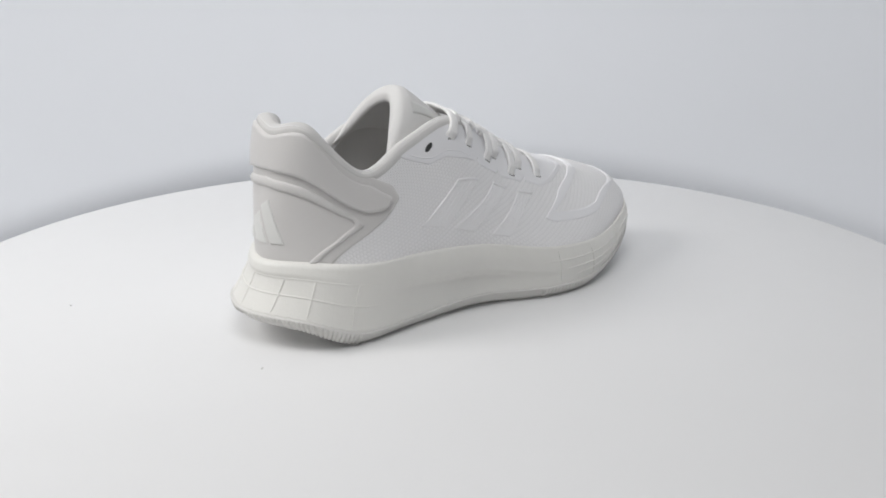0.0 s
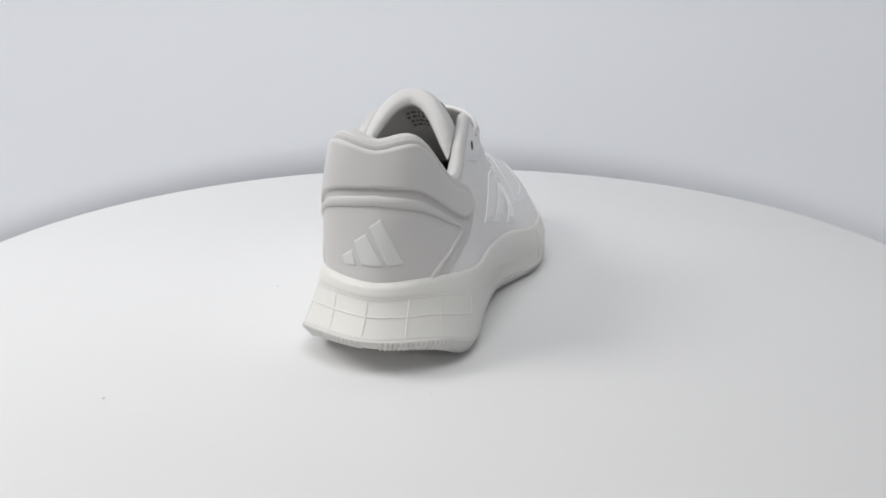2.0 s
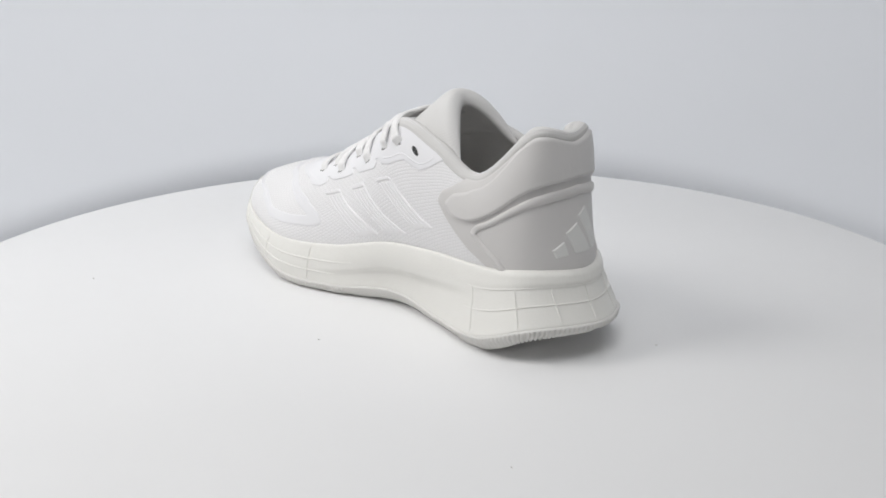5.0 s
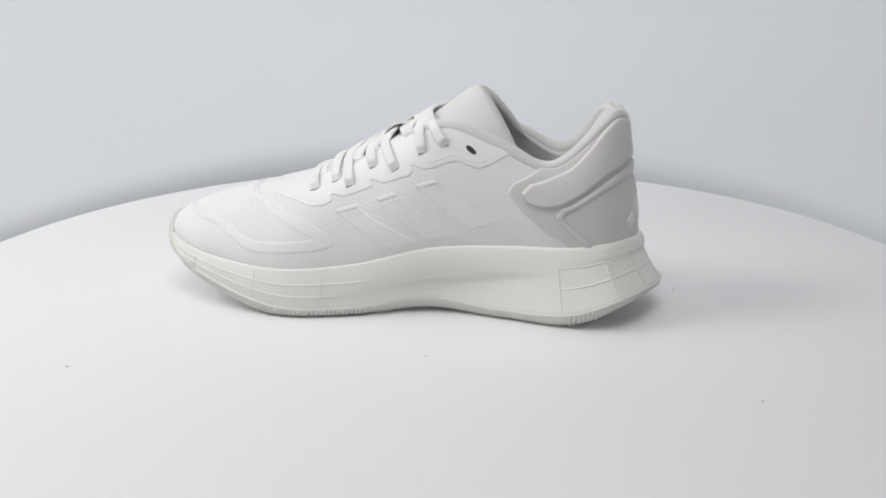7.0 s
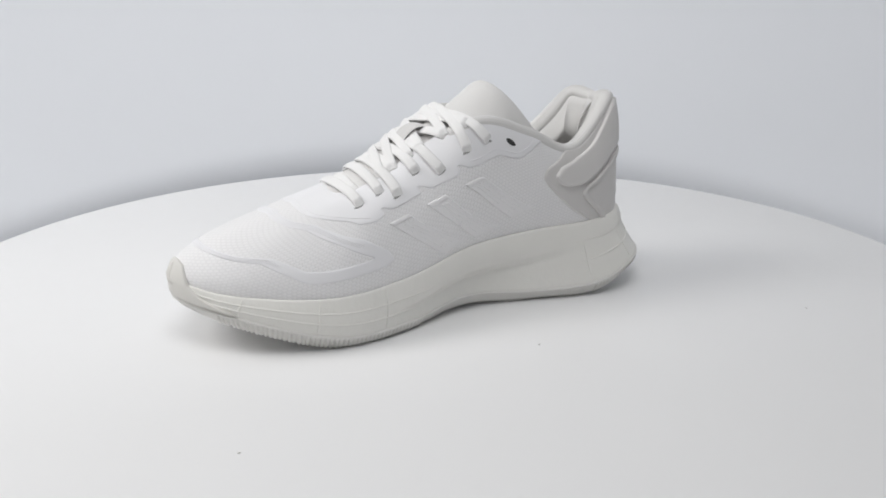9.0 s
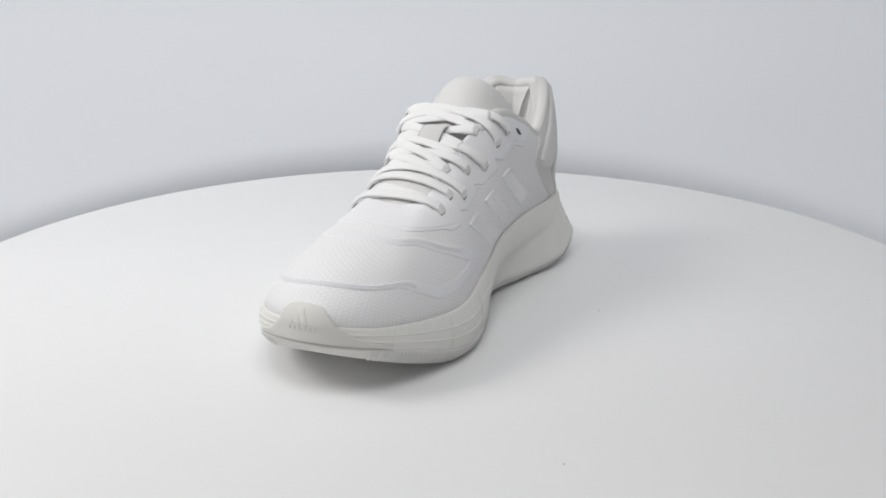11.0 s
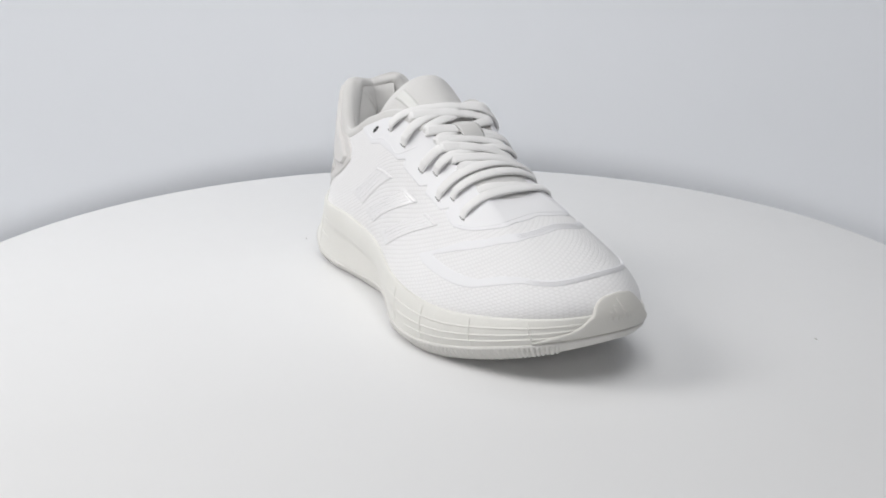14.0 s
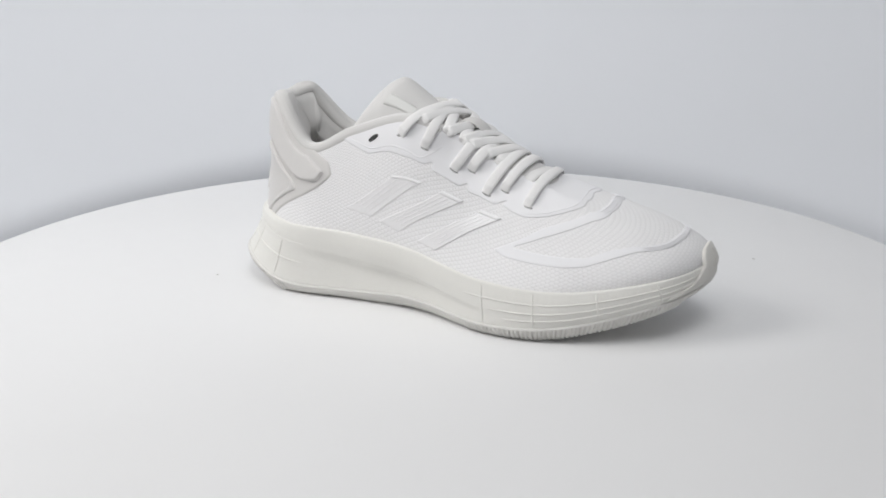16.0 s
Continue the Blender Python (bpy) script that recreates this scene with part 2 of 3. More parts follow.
# -------------------------------------------------------------- the place
def lathe(name, profile, mat, parent=None, label="", n=192):
    """A turned form from a profile of radius and height."""
    p = np.array(profile, float)
    a = np.linspace(0, 2 * math.pi, n, endpoint=False)
    grid = np.stack([np.cos(a)[:, None] * p[:, 0], np.sin(a)[:, None] * p[:, 0], np.ones(n)[:, None] * p[:, 1]], -1)
    return sheet(name, grid, mat, parent, label, loop_u=True)


def build_turntable():
    table = tagged(new("turntable"), "round white laminate turntable top, lightly dusty, turning slowly", "turntable")
    R = TABLE_R
    lathe("disc", [(0.0005, -0.020), (R - 0.004, -0.020), (R - 0.001, -0.018), (R, -0.015), (R, -0.0025), (R - 0.0008, -0.0007), (R - 0.0025, 0), (0.0005, 0)], M_TABLE, table)
    lathe("hub", [(0.001, -0.305), (0.055, -0.305), (0.055, -0.27), (0.05, -0.25), (0.05, -0.06), (0.13, -0.03), (0.13, -0.0205), (0.001, -0.0205)], M_EDGE, table, "white turned drive column")
    rng = random.Random(4)
    for x, y, size in FLECKS:
        pts = [(x + (k - 2) * size * 0.3 + rng.uniform(-1, 1) * size * 0.1, y + rng.uniform(-0.25, 0.25) * size, 0.0004) for k in range(5)]
        cord("dust_fleck", curve_through(pts, 9), [(0, 0, 1)] * 9, size * 0.10, 0.0003, M_DUST, table, "tiny grey dust fleck", 6, 0.3)
    return table


TABLE_R = 0.332
FLECKS = ((-0.1443, -0.0260, 0.0013), (-0.0100, 0.1004, 0.0014), (-0.1794, 0.1287, 0.0013), (0.1717, 0.1415, 0.0016))


def build_room():
    # backdrop: a vinyl sheet bent round the back of the turntable
    a = np.linspace(math.radians(-5), math.radians(185), 120)
    z = np.r_[np.linspace(-0.40, -0.25, 8), np.linspace(-0.24, 0.02, 53), np.linspace(0.04, 0.40, 16)]
    out = np.stack([np.cos(a), np.sin(a)], 1)
    # a shallow sweep whose lower hem, hanging lower towards the ends, curls back again

    def sweep(c, h):
        hem = -0.008 - 0.33 * c * c
        # the curl is made up, to put shade just above the turntable's edge
        return -0.8 * max(0.0, 0.16 - max(h, -0.2)) ** 2 + 9.0 * max(0.0, hem - max(h, hem - 0.10)) ** 2

    wall = np.array([[((1.05 + sweep(c, h)) * c, (0.54 + sweep(c, h)) * s, h) for h in z] for c, s in out])
    back = np.array([[((1.054 + sweep(c, h)) * c, (0.544 + sweep(c, h)) * s, h) for h in z[::-1]] for c, s in out])
    ob = sheet("backdrop", np.concatenate([wall, back], 1), M_BACK, loop_v=True)
    tagged(ob, "plain pale grey-blue vinyl backdrop curved behind the turntable", "backdrop", kind="structure")
    tagged(lathe("stand", [(0.0005, -0.50), (0.24, -0.50), (0.24, -0.47), (0.06, -0.44), (0.06, -0.31), (0.0005, -0.31)], M_EDGE), "white round foot under the turntable", "stand", kind="structure")

    def slab(name, lo, hi, label):
        x0, y0, z0 = lo
        x1, y1, z1 = hi
        v = [(x, y, z) for x in (x0, x1) for y in (y0, y1) for z in (z0, z1)]
        f = [(0, 1, 3, 2), (4, 6, 7, 5), (0, 4, 5, 1), (2, 3, 7, 6), (0, 2, 6, 4), (1, 5, 7, 3)]
        tagged(link(name, v, f, M_ROOM, smooth=False), label, "wall" if "wall" in name else name, kind="structure")

    slab("floor", (-2.2, -2.6, -0.62), (2.2, 1.6, -0.50), "plain pale grey studio floor")
    slab("ceiling", (-2.2, -2.6, 2.0), (2.2, 1.6, 2.1), "plain pale grey studio ceiling")
    slab("wall_north", (-2.2, 1.5, -0.5), (2.2, 1.6, 2.0), "plain pale grey studio wall")
    slab("wall_south", (-2.2, -2.6, -0.5), (2.2, -2.5, 2.0), "plain pale grey studio wall")
    slab("wall_west", (-2.2, -2.5, -0.5), (-2.1, 1.5, 2.0), "plain pale grey studio wall")
    slab("wall_east", (2.1, -2.5, -0.5), (2.2, 1.5, 2.0), "plain pale grey studio wall")


# --------------------------------------------------------------- the shoe
UP = np.array((0.0, 0.0, 1.0))


def outward(table, u):
    """The level direction away from the shoe at a ring's point."""
    t = ring(table, np.asarray(u) + 0.02) - ring(table, np.asarray(u) - 0.02)
    n = np.cross(UP, t)
    return n / (np.linalg.norm(n, axis=-1, keepdims=True) + 1e-12)


def humps(u, centres):
    """Smooth bumps, 0 to 1, at some stations: (station, half width)."""
    out = np.zeros_like(np.asarray(u, float))
    for c, w in centres:
        d = np.abs((u - c + 8) % 16 - 8) / w
        out = np.maximum(out, np.where(d < 1, 0.5 + 0.5 * np.cos(math.pi * np.clip(d, 0, 1)), 0))
    return out


def sole(u, s, lift=0.0):
    """A point of the midsole's side wall: s is 0 at the lip under the upper and 1 at the outsole."""
    u, s = np.broadcast_arrays(np.asarray(u, float), np.asarray(s, float))
    out = outward(SOLE_EDGE, u)
    uneven = 0.00013 * (np.sin(u * 31.4) + np.sin(u * 75.4 + 1.0) + 0.6 * np.sin(u * 141.4))
    top = ring(JUNCTION, u) + out * 0.0017 + UP * (0.0003 + uneven)[..., None]
    low = ring(SOLE_EDGE, u)
    k = s[..., None]
    p = top * (1 - k) + low * k
    flare = humps(u, [(0, 2.2)]) * 0.0015
    swell = humps(u, [(6, 2.0), (10, 2.0)]) * 0.002

    def ease(x):
        x = np.clip(x, 0, 1)
        return x * x * (3 - 2 * x)

    # the waist: a soft crease that sinks from the heel towards the forefoot, hollow below it
    waist = humps(u, [(3.7, 1.9), (12.4, 1.9)])
    line = 0.30 + 0.10 * np.clip(np.minimum(np.abs(u - 2.2), np.abs(u - 13.8)), 0, 3)
    hollow = waist * (0.0043 * ease((s - line) / 0.19) - 0.0012 * np.sin(math.pi * np.clip(s / line, 0, 1)))
    lip = humps(u, [(0, 2.8)]) * 0.0016 * (1 - ease((s - 0.2) / 0.13)) * ease(s / 0.06)
    return p + out * (lip + (swell - flare) * np.sin(math.pi * s) - hollow + np.asarray(lift))[..., None]


def build_midsole(shoe):
    u = np.linspace(0, 16, 640, endpoint=False)
    rows = [ring(JUNCTION, u) - outward(SOLE_EDGE, u) * 0.012 - UP * 0.001, ring(JUNCTION, u) - outward(SOLE_EDGE, u) * 0.0010 - UP * 0.0010,
            ring(JUNCTION, u) + outward(SOLE_EDGE, u) * 0.0004 + UP * 0.0004, ring(JUNCTION, u) + outward(SOLE_EDGE, u) * 0.0011 + UP * 0.0008]
    rows += [sole(u, np.full_like(u, s)) for s in (0.02, 0.06, *np.linspace(0.1, 0.98, 30), 1.0)]
    rows += [sole(u, 1.0) - outward(SOLE_EDGE, u) * 0.003 - UP * 0.003, sole(u, 1.0) - outward(SOLE_EDGE, u) * 0.015 - UP * 0.004]
    mid = sheet("midsole", np.stack(rows, 1), M_FOAM, shoe, "thick off-white foam midsole with moulded ridges", loop_u=True)

    def ridge(us, ss, r=0.00055):
        us, ss = np.asarray(us, float), np.asarray(ss, float)
        p = sole(us, ss, 0.0)
        cord("ridge", p, outward(SOLE_EDGE, us), r, r * 0.9, M_FOAM, mid, "", 8, 0.12)

    for c in HEEL_RIDGES:
        ridge(np.full(16, c) - np.linspace(0, 0.10 if abs(c) < 1.4 else 0.04, 16) * np.sign(round(c)), np.linspace(0.28, 0.97, 16))
    for s, r in ((0.30, 0.0004), (0.62, 0.00055)):
        ridge(np.linspace(-2.3, 2.3, 160), np.full(160, s), r)
    for c, tilt in FORE_RIDGES:
        ridge(c + np.linspace(0, tilt, 16), np.linspace(0.05, 0.97, 16))
    for a, b, s0, s1 in LONG_RIDGES:
        ridge(np.linspace(a, b, 110), s0 + (s1 - s0) * np.linspace(0, 1, 110))
    return mid


HEEL_RIDGES = (2.15, 1.25, 0.64, 0.08, -0.6, -1.14, -1.85)
FORE_RIDGES = ((5.35, 0.02), (6.15, 0.06), (6.85, 0.1), (9.15, -0.1), (9.7, -0.05), (10.34, -0.02), (10.95, 0.02))
LONG_RIDGES = ((4.6, 7.75, 0.42, 0.30), (4.9, 7.6, 0.72, 0.62), (8.3, 11.2, 0.30, 0.36), (8.3, 10.9, 0.55, 0.60), (8.5, 10.7, 0.78, 0.8))


def build_outsole(shoe):
    u = np.linspace(0, 16, 1760, endpoint=False)
    edge, out = sole(u, 1.0), outward(SOLE_EDGE, u)
    run = np.r_[0, np.cumsum(np.linalg.norm(np.diff(edge, axis=0), axis=1))]
    zone = (humps(u, [(0, 2.6), (6.0, 1.6), (10.0, 1.6)]) > 0.12) & (np.abs((u + 0.02 + 8) % 16 - 8) > 0.14)
    tooth = np.where(((run / 0.0026) % 1) < 0.62, 1.0, 0.0) * zone
    low = np.maximum(0.0, edge[:, 2] - 0.0088 + 0.0015 * humps(u, [(0, 1.6), (8, 1.5)]))

    def row(o, z):
        p = edge + out * np.asarray(o)[..., None]
        p[:, 2] = z
        return p

    z0 = edge[:, 2]
    lip = 0.0012 * humps(u, [(0, 2.4)]) + 0.0004 * np.minimum(1, 2 * humps(u, [(6.0, 1.7), (10.0, 1.7)]))
    rows = [row(-0.002, z0 + 0.0002), row(0.0001 + lip * 0.6, z0 - 0.0002), row(0.0005 + lip, z0 - 0.0010), row(0.0002 + lip * tooth, z0 - 0.0020), row(-0.0016 + (0.0018 + lip) * tooth, z0 - 0.0031),
            row(-0.0026 + 0.0014 * tooth, np.maximum(low + 0.001, z0 - 0.0052)), row(-0.0050 + 0.0006 * tooth, low + 0.0005 * (1 - tooth)), row(-0.016, low + 0.0005)]
    last = row(-0.016, low + 0.0015)
    rows += [last * 0.75 + 0.25 * np.stack([last[:, 0] * 0.95, np.full(len(u), 0.004), last[:, 2]], 1), np.stack([last[:, 0] * 0.93, np.full(len(u), 0.004), last[:, 2] + 0.001], 1)]
    sheet("outsole", np.stack(rows, 1), M_RUBBER, shoe, "thin off-white rubber outsole with a toothed tread edge", loop_u=True)


def build_upper(shoe):
    u = np.linspace(0, 16, 640, endpoint=False)
    v = np.linspace(0, 1, 70)
    U, V = np.meshgrid(u, v, indexing="ij")
    rows = upper(U, V)
    below = ring(JUNCTION, u) - outward(SOLE_EDGE, u) * 0.001 - UP * 0.003
    sheet("upper", np.concatenate([below[:, None], rows], 1), M_MESH, shoe, "white engineered mesh upper", loop_u=True)
    # inside: rolls over the opening's edge, then follows the outer skin down to the insole
    vi = 1 - 0.96 * np.linspace(0, 1, 64) ** 1.9
    Ui, Vi = np.meshgrid(u, vi, indexing="ij")
    thick = 0.0058 + 0.0075 * humps(Ui, [(1.1, 2.2), (14.9, 2.2)])
    puff = humps(Ui, [(0.8, 2.2), (15.2, 2.2)]) * np.sin(math.pi * np.clip((Vi - 0.40) / 0.60, 0, 1)) ** 2
    roll = np.clip((1 - Vi) / (0.05 + 0.07 * humps(Ui, [(1.1, 2.2), (14.9, 2.2)])), 0, 1)
    deep = thick * np.sqrt(1 - (1 - roll) ** 2) * np.clip((Vi - 0.02) / 0.4, 0.5, 1) + 0.0095 * puff
    # the two collar pads part in a narrow slot at the heel's centre
    deep = deep * (1 - 0.12 * np.exp(-((Ui + 8) % 16 - 8) ** 2 / 0.01) * np.clip((0.92 - Vi) / 0.2, 0, 1))
    sheet("lining", skin(Ui, np.clip(Vi, 0, 0.995), -deep), M_LINING, shoe, "pale grey knitted lining", loop_u=True, flip=True)
    rim = ring(JUNCTION, u) - outward(SOLE_EDGE, u) * 0.004 + UP * 0.003
    spine = np.stack([np.clip(rim[:, 0], -0.085, 0.12), np.full(len(u), 0.002), rim[:, 2]], 1)
    k = np.linspace(0, 1, 10)[None, :, None]
    sheet("insole", rim[:, None] * (1 - k) + spine[:, None] * k, M_LINING, shoe, "pale grey insole", loop_u=True)


def build_collar(shoe):
    u = np.linspace(-4.7, 4.7, 300)
    c = ring(TOPLINE, u)
    n = skin(u, 0.97, 0.001) - skin(u, 0.97, 0.0)
    n /= np.linalg.norm(n, axis=1, keepdims=True)
    up = upper(u, 0.99) - upper(u, 0.93)
    up /= np.linalg.norm(up, axis=1, keepdims=True)
    full = humps(u, [(1.1, 1.9), (-1.1, 1.9)])[:, None]
    c = c - n * (0.0024 + 0.0030 * full) - up * (0.0032 - 0.0004 * full)
    cord("collar", c, n, 0.0042, 0.0034 + 0.0032 * full[:, 0], M_PIPE, shoe, "soft grey knitted collar edge", 20, 0.014)


def build_heel(shoe):
    applique("heel_panel", HEEL_PANEL, 0.0009, 0.002, M_HEEL, shoe, "smooth light grey heel panel")

    applique("heel_pad", HEEL_PAD, 0.0052, 0.0075, M_PAD, shoe, "padded light grey heel collar pad", sink=0.0004, relax=90)
    applique("heel_band", HEEL_BAND, 0.0031, 0.0034, M_HEEL, shoe, "raised grey band bent round the heel", sink=0.0004, relax=6)
    for bar in EMBLEM:
        applique("emblem_bar", bar, 0.0016, 0.0008, M_EMBLEM, shoe, "slanted off-white emblem bar", fine=0.0012, sink=0.0008, rounded=False)


HEEL_PANEL = ((1.92, -0.01), (2.33, 0.18), (2.75, 0.45), (2.86, 0.54), (2.77, 0.64), (2.55, 0.74), (2.23, 0.93), (1.6, 0.93), (0.9, 0.95), (0, 0.95), (-0.9, 0.95), (-1.6, 0.93),
              (-2.1, 0.95), (-2.55, 0.70), (-2.65, 0.55), (-2.4, 0.42), (-1.88, 0.21), (-1.36, -0.01), (0, -0.01))
HEEL_PAD = ((2.66, 0.57), (2.5, 0.69), (2.05, 0.83), (1.68, 0.85), (1.2, 0.93), (0.95, 0.955), (0.5, 0.95), (0, 0.945), (-0.5, 0.95), (-0.95, 0.955), (-1.2, 0.93), (-1.6, 0.84), (-2.09, 0.82), (-2.5, 0.60),
            (-2.4, 0.50), (-2.0, 0.505), (-1.3, 0.585), (-0.9, 0.615), (0, 0.67), (0.9, 0.595), (1.4, 0.575), (1.9, 0.535), (2.2, 0.485), (2.42, 0.47), (2.58, 0.49))
HEEL_BAND = ((1.45, -0.005), (1.98, 0.28), (2.08, 0.38), (2.0, 0.425), (1.6, 0.46), (1.18, 0.465), (0.84, 0.475), (0, 0.54), (-0.8, 0.48), (-1.38, 0.445), (-1.78, 0.42), (-1.84, 0.37), (-1.46, 0.17), (-0.95, -0.005),
             (-1.12, -0.005), (-1.56, 0.17), (-2.0, 0.38), (-1.85, 0.46), (-1.38, 0.52), (-0.8, 0.56), (0, 0.62), (0.84, 0.55), (1.18, 0.535), (1.62, 0.525), (2.06, 0.475), (2.2, 0.38), (2.08, 0.26), (1.65, -0.005))
EMBLEM = (((0.62, 0.14), (0.42, 0.20), (0.33, 0.10), (0.55, 0.085)), ((0.39, 0.26), (0.15, 0.33), (-0.19, 0.11), (0.23, 0.11)), ((0.10, 0.38), (-0.15, 0.44), (-0.56, 0.115), (-0.26, 0.11)))


def build_stripes(shoe):
    for quad in STRIPES:
        side_a, side_b = curve_through(quad[:3], 40), curve_through(quad[:2:-1], 40)
        loop = np.vstack([side_a, side_b[::-1]])
        inner = quad[0][0] < 8
        film = applique("stripe", loop, 0.0004, 0.0005, M_STRIPE, shoe, "glossy pearl-white side stripe", fine=0.0014, rounded=False)
        for k in (0.07, 0.28, 0.50, 0.72, 0.93):
            piping((side_a * (1 - k) + side_b * k)[3:-4], 0.00045, 0.00022, M_STRIPE, film)
        # moulded tab at the upper end; on the inner side a row of tiny stitches under it
        applique("tab", np.vstack([side_a[:4], side_b[3::-1]]), 0.0010, 0.0007, M_STRIPE, film, "shiny raised white tab", fine=0.0008, sink=0.0003, rounded=False, step=0.0006)
        for k in (0.40, 0.60, 0.80) if inner else ():
            row = np.array([side_a[5] * (1 - q) + side_b[5] * q for q in np.linspace(k, k + 0.11, 7)])
            piping(row, 0.0011, 0.0003, M_STRIPE, film, "stitch", "tiny shiny white stitch")


def piping(uv, lift, r, mat, parent, name="ridge", label=""):
    """A fine raised line on the skin along a path in u, v."""
    uv = np.asarray(uv, float)
    p = skin(uv[:, 0], uv[:, 1], lift)
    n = skin(uv[:, 0], uv[:, 1], lift + 0.001) - p
    return cord(name, p, n, r, r * 0.9, mat, parent, label, 8, 0.05)


STRIPES = (((4.24, 0.519), (3.75, 0.319), (3.38, 0.181), (2.98, 0.256), (3.49, 0.394), (3.94, 0.531)),
           ((4.85, 0.540), (4.33, 0.275), (3.96, 0.075), (3.55, 0.119), (4.03, 0.269), (4.55, 0.530)),
           ((5.42, 0.525), (4.90, 0.306), (4.47, 0.069), (4.11, 0.081), (4.60, 0.306), (5.13, 0.538)),
           ((10.95, 0.513), (11.41, 0.331), (11.89, 0.088), (11.62, 0.081), (11.18, 0.325), (10.66, 0.506)),
           ((11.50, 0.515), (11.95, 0.325), (12.50, 0.160), (12.16, 0.110), (11.67, 0.325), (11.20, 0.519)),
           ((12.25, 0.507), (12.65, 0.381), (13.08, 0.235), (12.62, 0.185), (12.20, 0.350), (11.80, 0.503)))


def bumper(u, v, lift=0.0):
    """The skin at the toe, carried on downwards over the midsole where v is below 0."""
    u, v, lift = np.broadcast_arrays(np.asarray(u, float), np.asarray(v, float), np.asarray(lift, float))
    low = sole(u, np.clip(-v / 0.16, 0, 1), 0.8 * lift)
    high = skin(u, np.clip(v, 0, 1), lift + 0.0017 * np.clip(1 - v / 0.13, 0, 1) ** 2)
    k = np.clip((v + 0.03) / 0.06, 0, 1)[..., None]
    return low * (1 - k) + high * k


def build_toe(shoe):
    band = applique("toe_overlay", TOE_OUTER, 0.00045, 0.0005, M_SMOOTH, shoe, "smooth white film band round the toe box", hole=TOE_INNER)
    for line, lo, hi in ((TOE_REAR_LINE, 0, 110), (TOE_FRONT_LINE, 0, 110)):
        for k in (-0.012, -0.002, 0.008):
            piping((curve_through(line, 160) + np.array((0, k)))[lo:hi], 0.0005, 0.0003, M_SMOOTH, band)
    cap = applique("toe_cap", TOE_CAP, 0.0018, 0.0010, M_CAP, shoe, "off-white rubber toe bumper", surface=bumper)
    for bar in TOE_EMBLEM:
        applique("emblem_bar", bar, 0.0022, 0.0003, M_CAP, cap, "", surface=bumper, fine=0.0008, sink=0.0013, rounded=False, step=0.0006)


TOE_OUTER = ((5.21, 0.24), (5.34, 0.33), (5.72, 0.47), (6.1, 0.55), (6.60, 0.675), (7.20, 0.73), (7.95, 0.765), (8.75, 0.73), (9.2, 0.69), (10.09, 0.52), (10.86, 0.28), (10.74, 0.245), (10.0, 0.235), (9.80, 0.245),
             (9.52, 0.30), (9.22, 0.345), (8.75, 0.325), (8.12, 0.345), (7.31, 0.36), (6.8, 0.36), (6.47, 0.26), (6.25, 0.175), (5.95, 0.18), (5.3, 0.20))
TOE_INNER = ((5.50, 0.30), (6.0, 0.455), (6.28, 0.53), (6.64, 0.63), (7.20, 0.685), (7.95, 0.718), (8.75, 0.683), (9.40, 0.60), (10.15, 0.445), (10.60, 0.33), (9.96, 0.32), (9.74, 0.32),
             (9.45, 0.38), (9.2, 0.395), (8.75, 0.375), (8.12, 0.39), (7.31, 0.40), (6.72, 0.41), (6.5, 0.355), (6.28, 0.285), (6.0, 0.285))
TOE_REAR_LINE = ((5.7, 0.42), (6.1, 0.52), (6.62, 0.652), (7.2, 0.707), (7.95, 0.741), (8.75, 0.706), (9.3, 0.642), (10.1, 0.482), (10.5, 0.375))
TOE_FRONT_LINE = ((6.56, 0.33), (6.78, 0.385), (7.31, 0.38), (8.12, 0.367), (8.75, 0.35), (9.2, 0.37), (9.5, 0.338), (9.75, 0.285))
TOE_CAP = ((9.10, -0.155), (8.87, -0.12), (8.63, -0.09), (8.49, -0.01), (8.46, 0.03), (8.41, 0.125), (8.30, 0.185), (8.05, 0.20), (7.81, 0.185), (7.71, 0.125), (7.60, 0.04), (7.52, -0.02), (7.35, -0.08), (7.0, -0.13), (6.9, -0.155))
TOE_EMBLEM = (((8.26, 0.0), (8.20, 0.0), (8.23, 0.04), (8.28, 0.04)), ((8.17, 0.0), (8.09, 0.0), (8.155, 0.09), (8.215, 0.09)), ((8.06, 0.0), (7.98, 0.0), (8.07, 0.145), (8.135, 0.145)),
              *(((8.30 - k * 0.075, -0.055), (8.25 - k * 0.075, -0.055), (8.25 - k * 0.075, -0.016), (8.30 - k * 0.075, -0.016)) for k in range(6)))


